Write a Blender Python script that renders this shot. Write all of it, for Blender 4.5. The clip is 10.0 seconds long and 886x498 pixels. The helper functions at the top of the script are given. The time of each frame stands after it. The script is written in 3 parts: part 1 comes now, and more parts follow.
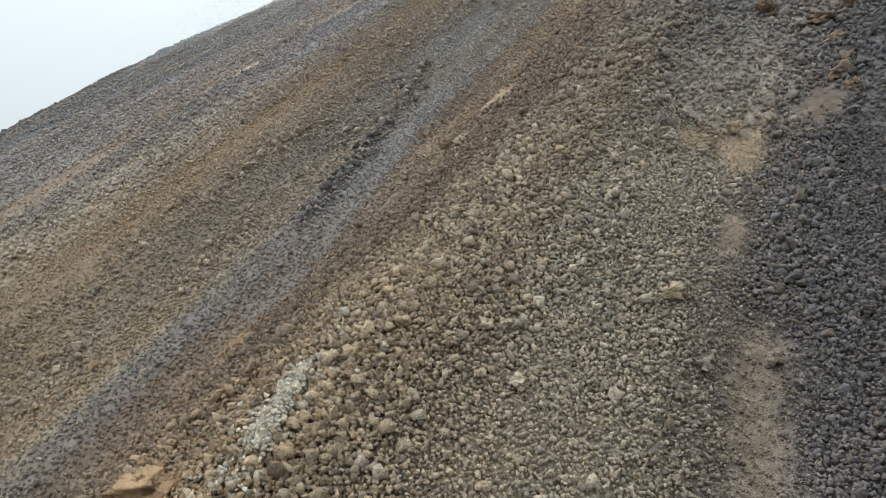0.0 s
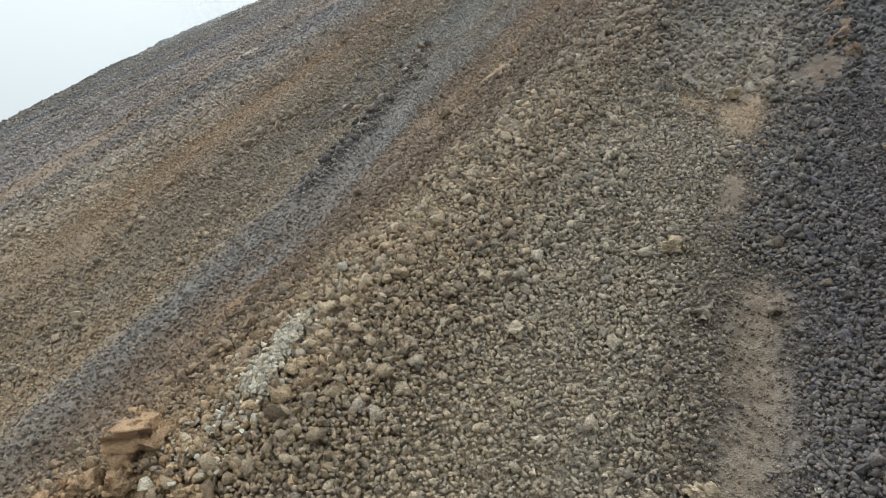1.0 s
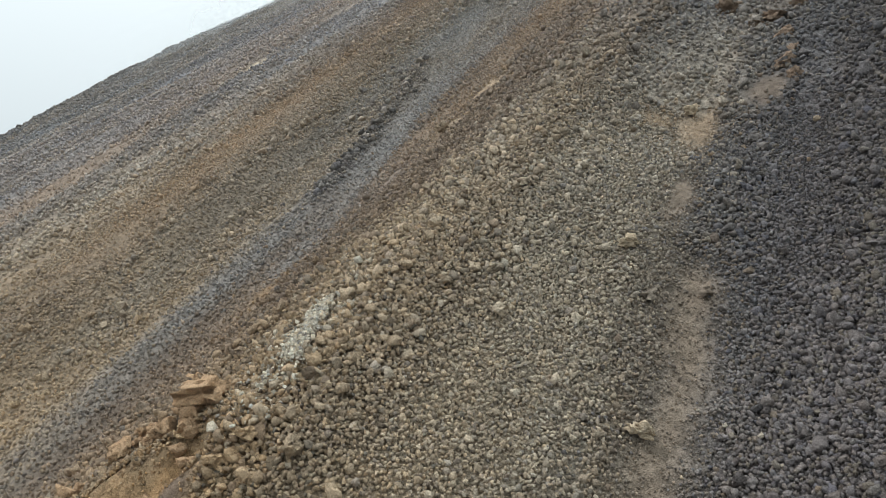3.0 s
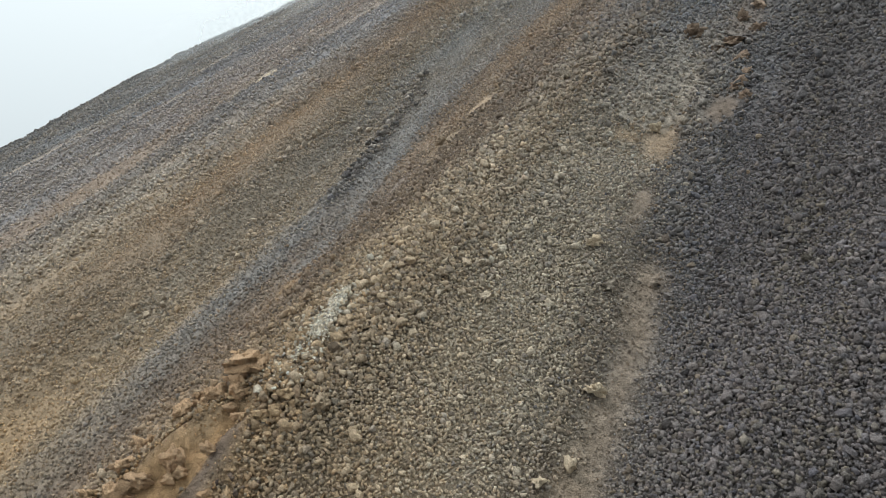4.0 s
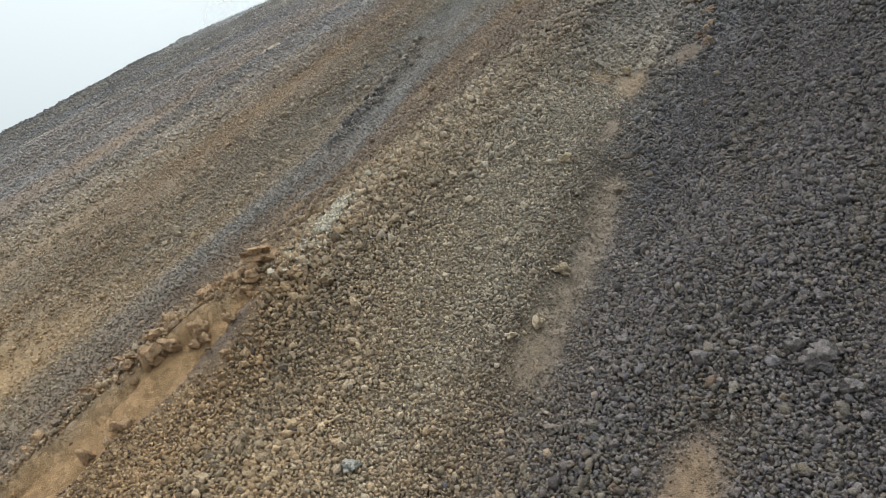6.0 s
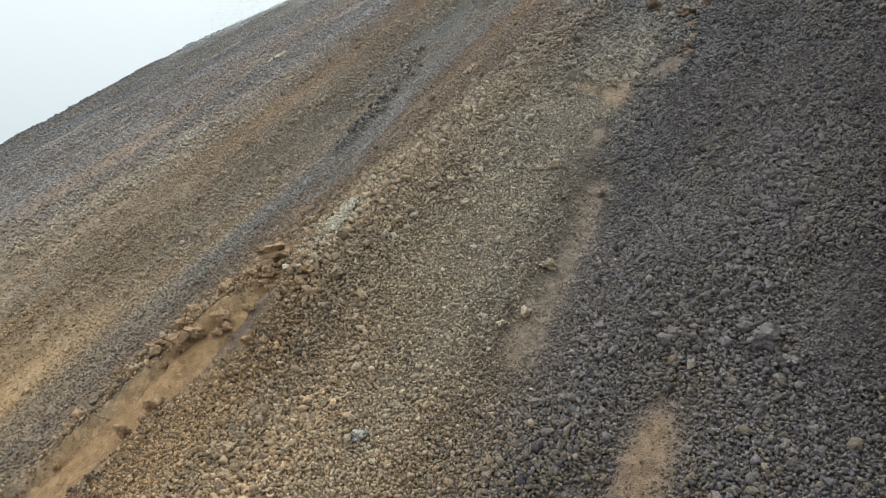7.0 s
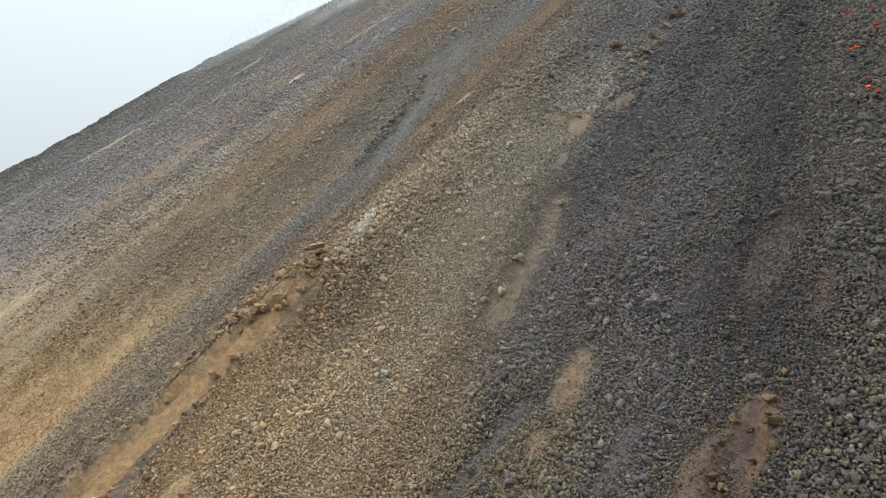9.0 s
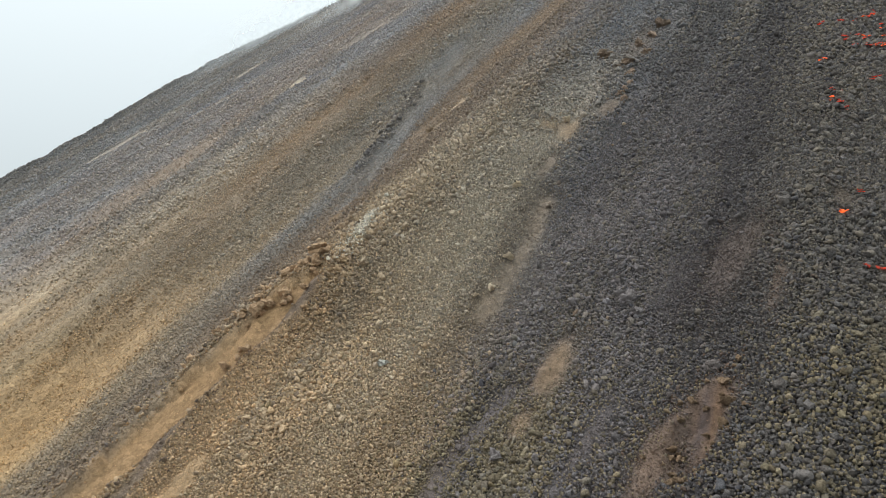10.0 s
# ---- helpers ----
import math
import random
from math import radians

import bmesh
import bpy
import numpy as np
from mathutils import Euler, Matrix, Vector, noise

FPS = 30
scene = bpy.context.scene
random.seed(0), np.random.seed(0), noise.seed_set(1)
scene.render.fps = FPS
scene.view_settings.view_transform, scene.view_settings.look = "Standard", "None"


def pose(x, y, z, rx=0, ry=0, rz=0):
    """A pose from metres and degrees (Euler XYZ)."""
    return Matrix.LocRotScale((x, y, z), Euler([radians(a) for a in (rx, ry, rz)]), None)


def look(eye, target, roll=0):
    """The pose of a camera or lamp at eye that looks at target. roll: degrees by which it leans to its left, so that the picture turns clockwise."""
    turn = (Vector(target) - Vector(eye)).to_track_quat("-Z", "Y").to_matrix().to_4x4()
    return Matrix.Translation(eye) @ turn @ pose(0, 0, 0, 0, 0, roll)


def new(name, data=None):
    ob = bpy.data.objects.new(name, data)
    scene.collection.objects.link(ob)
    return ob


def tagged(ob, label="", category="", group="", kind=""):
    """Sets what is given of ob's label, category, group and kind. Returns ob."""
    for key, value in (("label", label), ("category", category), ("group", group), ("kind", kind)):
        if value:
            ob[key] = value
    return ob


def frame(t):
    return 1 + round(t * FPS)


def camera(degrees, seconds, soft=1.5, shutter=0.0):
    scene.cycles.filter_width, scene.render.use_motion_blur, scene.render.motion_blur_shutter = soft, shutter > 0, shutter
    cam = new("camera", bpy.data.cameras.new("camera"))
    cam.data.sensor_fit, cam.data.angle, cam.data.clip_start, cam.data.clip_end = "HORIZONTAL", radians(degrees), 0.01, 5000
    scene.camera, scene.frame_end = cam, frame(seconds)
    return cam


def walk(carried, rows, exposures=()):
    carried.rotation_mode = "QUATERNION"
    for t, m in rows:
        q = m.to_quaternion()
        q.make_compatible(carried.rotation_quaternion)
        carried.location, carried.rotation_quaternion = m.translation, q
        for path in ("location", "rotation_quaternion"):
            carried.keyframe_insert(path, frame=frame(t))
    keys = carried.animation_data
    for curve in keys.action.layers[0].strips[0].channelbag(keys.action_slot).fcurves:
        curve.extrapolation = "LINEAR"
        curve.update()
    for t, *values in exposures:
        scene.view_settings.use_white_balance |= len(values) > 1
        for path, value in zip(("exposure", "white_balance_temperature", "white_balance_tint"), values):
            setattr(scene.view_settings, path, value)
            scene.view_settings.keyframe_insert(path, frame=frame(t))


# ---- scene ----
cam = camera(62.0, 10.0, soft=0.4)
PATH = [
    (0, (0.000, -5.000, 8.660), (-5.617, 3.266, 9.000), 0.37),
    (0.5, (0.043, -4.952, 8.102), (-5.581, 3.309, 8.437), 0.35),
    (1, (0.018, -4.893, 7.597), (-5.610, 3.367, 7.915), 0.31),
    (1.5, (0.060, -4.949, 7.522), (-5.569, 3.310, 7.838), 0.29),
    (2, (0.415, -5.476, 7.453), (-5.205, 2.790, 7.768), 0.31),
    (2.2, (0.699, -5.797, 7.391), (-4.940, 2.455, 7.719), 0.34),
    (3.3, (2.984, -9.208, 7.393), (-2.622, -0.932, 7.688), -0.04),
    (3.5, (3.520, -9.940, 7.370), (-2.096, -1.671, 7.668), -0.04),
    (4, (4.821, -11.785, 7.279), (-0.788, -3.511, 7.556), -0.03),
    (4.5, (5.878, -13.106, 6.635), (0.270, -4.831, 6.908), -0.02),
    (5, (6.631, -13.911, 5.477), (1.024, -5.635, 5.743), -0.04),
    (5.5, (6.902, -14.148, 4.338), (1.301, -5.868, 4.601), -0.09),
    (5.7, (6.905, -14.136, 4.089), (1.301, -5.858, 4.347), -0.13),
    (6.8, (8.185, -15.955, 3.676), (2.581, -7.678, 3.960), 0.00),
    (7, (8.600, -16.462, 3.611), (2.984, -8.193, 3.908), -0.07),
    (7.5, (9.777, -18.145, 3.489), (4.150, -9.884, 3.804), -0.07),
    (8, (11.224, -20.271, 3.365), (5.596, -12.011, 3.684), -0.13),
    (8.5, (12.818, -22.628, 3.232), (7.190, -14.368, 3.552), -0.13),
    (9, (14.261, -24.626, 3.190), (8.633, -16.366, 3.484), -0.20),
    (9.5, (15.282, -25.837, 3.174), (9.658, -17.573, 3.463), -0.24),
    (10, (16.015, -26.686, 3.164), (10.392, -18.420, 3.435), -0.26),
]
walk(cam, [(t, look(eye, target, roll)) for t, eye, target, roll in PATH], exposures=[(0.0, 0.0), (10.0, 0.0)])

# ---- light: a bright overcast sky inside thin cloud, with a wide weak sun ----
SUN_UP, SUN_TURN = radians(54), radians(-96)
world = bpy.data.worlds.new("overcast_sky")
world.use_nodes = True
scene.world = world
wn, wl = world.node_tree.nodes, world.node_tree.links
sky = wn.new("ShaderNodeTexSky")
sky.sky_type, sky.sun_disc = "NISHITA", False
sky.sun_elevation, sky.sun_rotation = SUN_UP, SUN_TURN
sky.air_density, sky.dust_density, sky.altitude = 1.0, 4.0, 1500
dim = wn.new("ShaderNodeMix")
dim.data_type = "RGBA"
dim.inputs["Factor"].default_value = 0.94
# overcast: three times brighter overhead than at the horizon
way_up = wn.new("ShaderNodeTexCoord")
upness = wn.new("ShaderNodeSeparateXYZ")
wl.new(way_up.outputs["Generated"], upness.inputs["Vector"])
rise = wn.new("ShaderNodeMapRange")
rise.inputs["From Min"].default_value, rise.inputs["From Max"].default_value = 0.0, 1.0
rise.inputs["To Min"].default_value, rise.inputs["To Max"].default_value = 0.66, 2.02
wl.new(upness.outputs["Z"], rise.inputs["Value"])
dome = wn.new("ShaderNodeVectorMath")
dome.operation = "SCALE"
dome.inputs[0].default_value = (7.0, 7.75, 7.95)
wl.new(rise.outputs["Result"], dome.inputs["Scale"])
wl.new(dome.outputs["Vector"], dim.inputs["B"])
wl.new(sky.outputs["Color"], dim.inputs["A"])
wl.new(dim.outputs["Result"], wn["Background"].inputs["Color"])
wn["Background"].inputs["Strength"].default_value = 0.12

sun = new("sun", bpy.data.lights.new("sun", "SUN"))
sun.data.energy, sun.data.angle, sun.data.color = 1.5, radians(12), (1.0, 0.975, 0.95)
sun.matrix_world = look((-72, -8, 100), (0, 0, 0))

# ---- materials ----


def shader(name, rough=0.95):
    mat = bpy.data.materials.new(name)
    mat.use_nodes = True
    bsdf = mat.node_tree.nodes["Principled BSDF"]
    bsdf.inputs["Roughness"].default_value = rough
    bsdf.inputs["Specular IOR Level"].default_value = 0.18
    return mat, mat.node_tree.nodes, mat.node_tree.links, bsdf


def math_node(nodes, links, op, a, b):
    n = nodes.new("ShaderNodeMath")
    n.operation = op
    for k, v in enumerate((a, b)):
        if isinstance(v, (int, float)):
            n.inputs[k].default_value = v
        else:
            links.new(v, n.inputs[k])
    return n.outputs[0]


def noise_node(nodes, links, where, scale, detail=4.0, rough=0.6):
    n = nodes.new("ShaderNodeTexNoise")
    n.inputs["Scale"].default_value, n.inputs["Detail"].default_value, n.inputs["Roughness"].default_value = scale, detail, rough
    links.new(where, n.inputs["Vector"])
    return n.outputs["Fac"]


def spread(nodes, links, value, low, high):
    n = nodes.new("ShaderNodeMapRange")
    n.inputs["From Min"].default_value, n.inputs["From Max"].default_value = 0.25, 0.75
    n.inputs["To Min"].default_value, n.inputs["To Max"].default_value = low, high
    links.new(value, n.inputs["Value"])
    return n.outputs["Result"]


def tint_times(nodes, links, factor, bsdf, warm=None):
    """Base colour: the tint stored on the mesh, varied by factor and, where given, shifted to rust."""
    own = nodes.new("ShaderNodeAttribute")
    own.attribute_name = "tint"
    mul = nodes.new("ShaderNodeVectorMath")
    mul.operation = "SCALE"
    links.new(own.outputs["Color"], mul.inputs[0])
    links.new(factor, mul.inputs["Scale"])
    out = mul.outputs["Vector"]
    if warm is not None:
        mix = nodes.new("ShaderNodeMix")
        mix.data_type, mix.blend_type = "RGBA", "MULTIPLY"
        mix.inputs["B"].default_value = (1.12, 0.93, 0.74, 1)
        links.new(warm, mix.inputs["Factor"])
        links.new(out, mix.inputs["A"])
        out = mix.outputs["Result"]
    links.new(out, bsdf.inputs["Base Color"])


def bump_chain(nodes, links, bsdf, layers):
    last = None
    for value, strength, distance in layers:
        b = nodes.new("ShaderNodeBump")
        b.inputs["Distance"].default_value = distance
        if isinstance(strength, float):
            b.inputs["Strength"].default_value = strength
        else:
            links.new(strength, b.inputs["Strength"])
        links.new(value, b.inputs["Height"])
        if last is not None:
            links.new(last, b.inputs["Normal"])
        last = b.outputs["Normal"]
    links.new(last, bsdf.inputs["Normal"])


def rock_material(name, spots=(0.7, 1.22)):
    """Clinkery lava: pitted, dull, each stone a little lighter or darker, rusty in places."""
    mat, nodes, links, bsdf = shader(name)
    where = nodes.new("ShaderNodeNewGeometry")
    pos = where.outputs["Position"]
    fine, mid = noise_node(nodes, links, pos, 30, 3, 0.7), noise_node(nodes, links, pos, 13, 4, 0.65)
    own = spread(nodes, links, where.outputs["Random Per Island"], 0.9, 1.1)
    grain = math_node(nodes, links, "MULTIPLY", spread(nodes, links, fine, *spots), spread(nodes, links, mid, 0.82, 1.16))
    tint_times(nodes, links, math_node(nodes, links, "MULTIPLY", grain, own), bsdf, spread(nodes, links, noise_node(nodes, links, pos, 2.3, 3), 0.0, 0.3))
    bump_chain(nodes, links, bsdf, [(mid, 1.0, 0.12), (fine, 0.9, 0.04)])
    return mat


def ground_material():
    """Ash, grit and pebbles between the larger stones."""
    mat, nodes, links, bsdf = shader("grit")
    where = nodes.new("ShaderNodeNewGeometry")
    pos = where.outputs["Position"]
    rough = nodes.new("ShaderNodeAttribute")
    rough.attribute_name = "stony"
    cells = []
    for scale in (3.4, 8.0, 24.0):
        v = nodes.new("ShaderNodeTexVoronoi")
        v.inputs["Scale"].default_value = scale
        links.new(pos, v.inputs["Vector"])
        cells.append(v)
    fine, mid = noise_node(nodes, links, pos, 30, 4), noise_node(nodes, links, pos, 1.6, 5)
    shade = nodes.new("ShaderNodeSeparateColor")
    links.new(cells[0].outputs["Color"], shade.inputs["Color"])
    pebble = nodes.new("ShaderNodeSeparateColor")
    links.new(cells[1].outputs["Color"], pebble.inputs["Color"])
    a = math_node(nodes, links, "MULTIPLY", spread(nodes, links, shade.outputs["Red"], 0.87, 1.13), spread(nodes, links, pebble.outputs["Red"], 0.88, 1.12))
    b = math_node(nodes, links, "MULTIPLY", spread(nodes, links, fine, 0.68, 1.3), spread(nodes, links, mid, 0.85, 1.15))
    tint_times(nodes, links, math_node(nodes, links, "MULTIPLY", a, b), bsdf, spread(nodes, links, noise_node(nodes, links, pos, 0.5, 4), 0.0, 0.25))
    up = [math_node(nodes, links, "MULTIPLY", v.outputs["Distance"], -1.0) for v in cells]
    bump_chain(nodes, links, bsdf, [(up[0], rough.outputs["Fac"], 0.22), (up[1], rough.outputs["Fac"], 0.10), (up[2], 0.8, 0.05), (fine, 0.8, 0.035)])
    return mat


def ember_material(name, colour, strength):
    """Glowing lava seen between its broken crust."""
    mat, nodes, links, bsdf = shader(name)
    where = nodes.new("ShaderNodeNewGeometry")
    hot = nodes.new("ShaderNodeMapRange")
    hot.inputs["From Min"].default_value, hot.inputs["From Max"].default_value = 0.42, 0.66
    links.new(noise_node(nodes, links, where.outputs["Position"], 4.5, 5, 0.7), hot.inputs["Value"])
    bsdf.inputs["Base Color"].default_value = (0.05, 0.03, 0.025, 1)
    bsdf.inputs["Emission Color"].default_value = (*colour, 1)
    links.new(math_node(nodes, links, "MULTIPLY", hot.outputs["Result"], strength), bsdf.inputs["Emission Strength"])
    return mat


ROCK = rock_material("clinker_stone")
PALE = rock_material("salt_crusted_stone", (0.82, 1.15))
GRIT = ground_material()
GLOW = ember_material("glowing_lava", (0.9, 0.055, 0.014), 1.0)
GLOW_HOT = ember_material("bright_lava", (1.0, 0.13, 0.02), 1.8)

# ---- the lie of the land: x along the hillside, y up it, z up ----
SLOPE = 0.7085


def bell(u, middle, width):
    return np.exp(-((u - middle) / width) ** 2 / 2)


def step(u, middle, width):
    return 1 / (1 + np.exp(-np.clip((u - middle) / width, -40, 40)))


def relief(x, y):
    """Height of the smooth hillside over its mean slope: ribs and gullies that run down the fall line."""
    low = 1 - step(y, 2.4, 0.7)
    h = 1.9 * bell(x, -11.5 - 2.4 * low, 3.1 - 1.2 * low) * step(y, -1.0, 1.2) * (1 - 0.75 * step(y, 30, 4))
    h -= 0.9 * bell(x, -11.6, 1.7) * bell(y, -6.5, 2.4)
    h -= 1.6 * bell(x, -1.4, 3.9) * (1 - 0.4 * step(y, 20, 3))
    h -= 0.6 * bell(x, 4.8, 2.3) * (1 - step(y, 4, 1.5))
    crest = 12.6 - 1.6 * step(y, 2.0, 0.8) - 1.5 * step(y, 13, 2)
    h += 1.6 * bell(x, crest, 1.9) * (1 - 0.2 * step(y, 11, 2)) * (1 - 0.6 * step(y, 24, 4))
    h -= 0.45 * bell(x, -2.8, 1.2) * bell(y, 5, 4) - 0.5 * bell(x, 1.5, 1.5) * bell(y, 7, 2.5)
    h -= 0.7 * bell(x, -6.2, 1.4) * bell(y, 20.5, 2.5) - 0.5 * bell(x, -8.3, 2.3) * bell(y, -5, 2.2)
    h -= 0.6 * bell(x, -10.6, 1.1) * bell(y, 1, 1.3) - 0.6 * bell(x, -30, 2.5) * step(y, 12, 4)
    h -= 0.85 * bell(x, -25.5, 3.6) * (1 + 1.1 * (1 - step(y, 0, 2)))
    h += 1.0 * bell(x, -40, 13) * step(y, 24, 5)
    edge = -101 + 0.5 * np.maximum(0, y - 58)
    h -= 2.1 * np.clip((-60 - x) / np.maximum(20, -60 - edge), 0, 2) ** 2
    h -= 0.12 * np.maximum(0, edge - x) ** 1.7
    return h


def height(x, y):
    return SLOPE * y - 0.46 + relief(x, y)


def lattice(x, y, salt):
    """Smooth noise of about -1 to 1 on the unit lattice."""
    i, j = np.floor(x).astype(np.int64), np.floor(y).astype(np.int64)
    u, v = x - i, y - j
    u, v = u * u * (3 - 2 * u), v * v * (3 - 2 * v)

    def corner(a, b):
        h = (a * 374761393 + b * 668265263 + salt * 974711) & 0xFFFFFFFF
        h = ((h ^ (h >> 13)) * 1274126177) & 0xFFFFFFFF
        return ((h ^ (h >> 16)) & 0xFFFF) / 32767.5 - 1

    return (corner(i, j) * (1 - u) + corner(i + 1, j) * u) * (1 - v) + (corner(i, j + 1) * (1 - u) + corner(i + 1, j + 1) * u) * v


def cloud(x, y, salt, steps=3):
    return sum(lattice(x * 2**k + 17.3 * k, y * 2**k - 9.1 * k, salt + k) / 1.9**k for k in range(steps)) / 1.6


def along(x, y, line):
    """Distance to a gully's middle, given as places down the hill."""
    best = np.full(np.shape(x), 1e9)
    for (ax, ay), (bx, by) in zip(line, line[1:]):
        dx, dy = bx - ax, by - ay
        k = np.clip(((x - ax) * dx + (y - ay) * dy) / (dx * dx + dy * dy), 0, 1)
        best = np.minimum(best, np.hypot(x - ax - k * dx, y - ay - k * dy))
    return best


TROUGH = [(-12.5, 2.9), (-13.1, 1.3), (-13.6, -0.2), (-14.5, -1.8), (-15.1, -3.4), (-15.4, -5.2), (-15.5, -7.5), (-15.8, -11.0)]
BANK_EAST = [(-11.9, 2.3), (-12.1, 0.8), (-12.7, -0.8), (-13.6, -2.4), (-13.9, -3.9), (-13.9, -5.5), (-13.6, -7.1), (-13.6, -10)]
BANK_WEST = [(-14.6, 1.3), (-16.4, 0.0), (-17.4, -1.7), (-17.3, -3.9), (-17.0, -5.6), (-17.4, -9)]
STRIP = [(-3.4, 12.8), (-3.1, 11.2), (-2.9, 9.5), (-2.9, 7.5), (-2.8, 6.0), (-2.9, 4.6)]
EDGE_Y, EDGE_X = [-5, -1.3, 1.4, 4.2, 6.6, 9.3, 12, 14, 18, 22, 24, 34], [-0.9, -1.9, -2.4, -1.9, -1.6, -1.9, -2.4, -3.0, -3.5, -3.2, -2.8, -2.0]
ASH_GULLY = [(0.9, 0.2), (0.2, -1.8), (0.0, -3.4), (0.3, -5.2)]
ASH_PATH = [(5.8, -1.0), (5.4, -2.4), (5.0, -3.8), (5.2, -5.5)]


def trough_half(y):
    return np.clip(0.5 + 0.2 * (2.2 - y), 0.42, 1.2)


def detail(x, y):
    """Lumps, runnels and the cut banks of the gullies."""
    h = 0.16 * cloud(x / 1.7, y / 6.5, 3) + 0.07 * cloud(x / 0.7, y / 1.1, 11)
    far = step(-x, 34, 5)
    h = h * (1 + far) + 0.35 * far * cloud(x / 5, y / 22, 21) + 0.5 * step(-x, 80, 3) * cloud(x / 3.0, y / 3.4, 31)
    d = along(x, y, TROUGH) - trough_half(y) + 0.22 * cloud(x / 0.8, y / 0.8, 41)
    h = h - 0.55 * (1 - step(d, 0.0, 0.07)) + 0.2 * bell(d, 0.28, 0.22) * (1 - step(y, 3.4, 0.5))
    inside = 1 - step(along(x, y, TROUGH), trough_half(y) - 0.15, 0.1)
    h = h + inside * (0.16 * cloud(x / 0.5, y / 1.6, 95) + 0.07 * cloud(x / 0.25, y / 0.3, 97))
    h = h + 0.4 * bell(along(x, y, CHUTE_LIP), 0, 0.55) - 0.3 * bell(along(x, y, CHUTE), 0, 0.7)
    d = along(x, y, ASH_GULLY) + 0.2 * cloud(x / 0.7, y / 0.7, 43)
    h = h - 0.25 * (1 - step(d, 0.6, 0.12))
    d = along(x, y, STRIP) + 0.25 * cloud(x / 0.9, y / 0.9, 45)
    h = h - 0.1 * (1 - step(d, 0.7, 0.2))
    d = np.hypot((x - 9.4) / 0.9, (y + 3.0) / 1.7) + 0.25 * cloud(x / 0.6, y / 0.6, 47)
    return h - 0.35 * (1 - step(d, 0.8, 0.07)) + 0.25 * bell(d, 1.1, 0.2)


def ground_z(x, y):
    return height(x, y) + detail(x, y)


# ---- what the hillside is made of ----
TAN, OCHRE, BROWN = (0.59, 0.484, 0.355), (0.55, 0.43, 0.3), (0.28, 0.238, 0.212)
GREY, ASH, DARK, BLACK = (0.272, 0.255, 0.245), (0.3, 0.272, 0.245), (0.24, 0.216, 0.214), (0.14, 0.128, 0.13)
RUST, ORANGE, SOIL, PINK, SHADY = (0.2, 0.122, 0.075), (0.37, 0.25, 0.142), (0.205, 0.155, 0.115), (0.125, 0.088, 0.072), (0.235, 0.22, 0.208)
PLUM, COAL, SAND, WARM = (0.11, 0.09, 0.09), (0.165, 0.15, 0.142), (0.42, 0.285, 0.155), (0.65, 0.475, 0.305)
STONE, SLATE, SOOT, HAZEL = (0.235, 0.224, 0.222), (0.15, 0.143, 0.142), (0.155, 0.144, 0.143), (0.19, 0.175, 0.168)
OLIVE, FLANK = (0.37, 0.296, 0.215), (0.315, 0.236, 0.172)
# the upper and far stops lean grey, some distance haze mixed into them
UPPER = [(-130, SHADY), (-72, SHADY), (-66, STONE), (-52, BROWN), (-40, STONE), (-33, FLANK), (-28, (0.285, 0.262, 0.235)), (-23, ASH), (-21, (0.275, 0.26, 0.25)), (-18.5, FLANK), (-17, FLANK),
         (-13, BROWN), (-9, STONE), (-5, STONE), (-1, SLATE), (5, SLATE), (6, SOOT), (8, SOOT), (10, HAZEL), (40, HAZEL)]
MIDDLE = [(-130, SHADY), (-72, SHADY), (-66, BROWN), (-55, GREY), (-49, BROWN), (-40, OLIVE), (-36, OLIVE), (-32.5, (0.36, 0.275, 0.192)), (-30, (0.355, 0.278, 0.2)), (-27.5, OLIVE), (-23, OLIVE), (-21.8, ASH), (-20.2, ASH),
          (-19.2, FLANK), (-15.5, FLANK), (-13.5, OCHRE), (-10, OCHRE), (-7, TAN), (-5.2, TAN), (-3.6, (0.38, 0.325, 0.26)), (-2.4, GREY), (-0.6, DARK), (4, DARK), (7.4, BLACK), (9.2, COAL), (40, COAL)]
LOWER = [(-130, SHADY), (-72, SHADY), (-60, BROWN), (-45, OLIVE), (-32, SAND), (-25, SAND), (-22.5, OLIVE), (-20.6, OLIVE), (-19.6, (0.35, 0.292, 0.225)), (-18.4, FLANK), (-16, OCHRE),
         (-13, WARM), (-9, WARM), (-4, WARM), (-2.4, WARM), (0.3, DARK), (7, DARK), (10, BLACK), (12, COAL), (40, COAL)]
ASH_LINE = [(-20.8, 30), (-23.2, 27), (-22.3, 21), (-20.9, 15), (-19.9, 12), (-19.4, 6), (-19.2, 0), (-18.8, -9)]
SALT = [(-11.85, 7.2), (-11.65, 6.2), (-11.4, 5.2)]
CREST_DARK = [(-14.0, 27), (-13.4, 23), (-13.0, 19), (-13.2, 15.5), (-13.3, 12.5)]
CHUTE = [(-26.4, 39.4), (-24.6, 33.4), (-22.3, 26.0), (-21.0, 22.6), (-19.5, 18.6), (-18.6, 14.6), (-18.2, 11.5)]
CHUTE_LIP = [(-25.2, 30.0), (-22.9, 23.5), (-21.9, 20.6), (-21.4, 18.5), (-20.4, 15.6)]
FAR_PATHS = [[(-72.8, 24.9), (-72, 28), (-71, 31.5), (-70.4, 35.5)], [(-68.7, 45.3), (-68.9, 48.1), (-67.3, 49.8)], [(-47.6, 42.9), (-46.6, 45.5), (-46, 49), (-45.3, 54.5)]]


def profile(x, stops):
    xs = [s[0] for s in stops]
    return np.stack([np.interp(x, xs, [s[1][k] for s in stops]) for k in range(3)], -1)


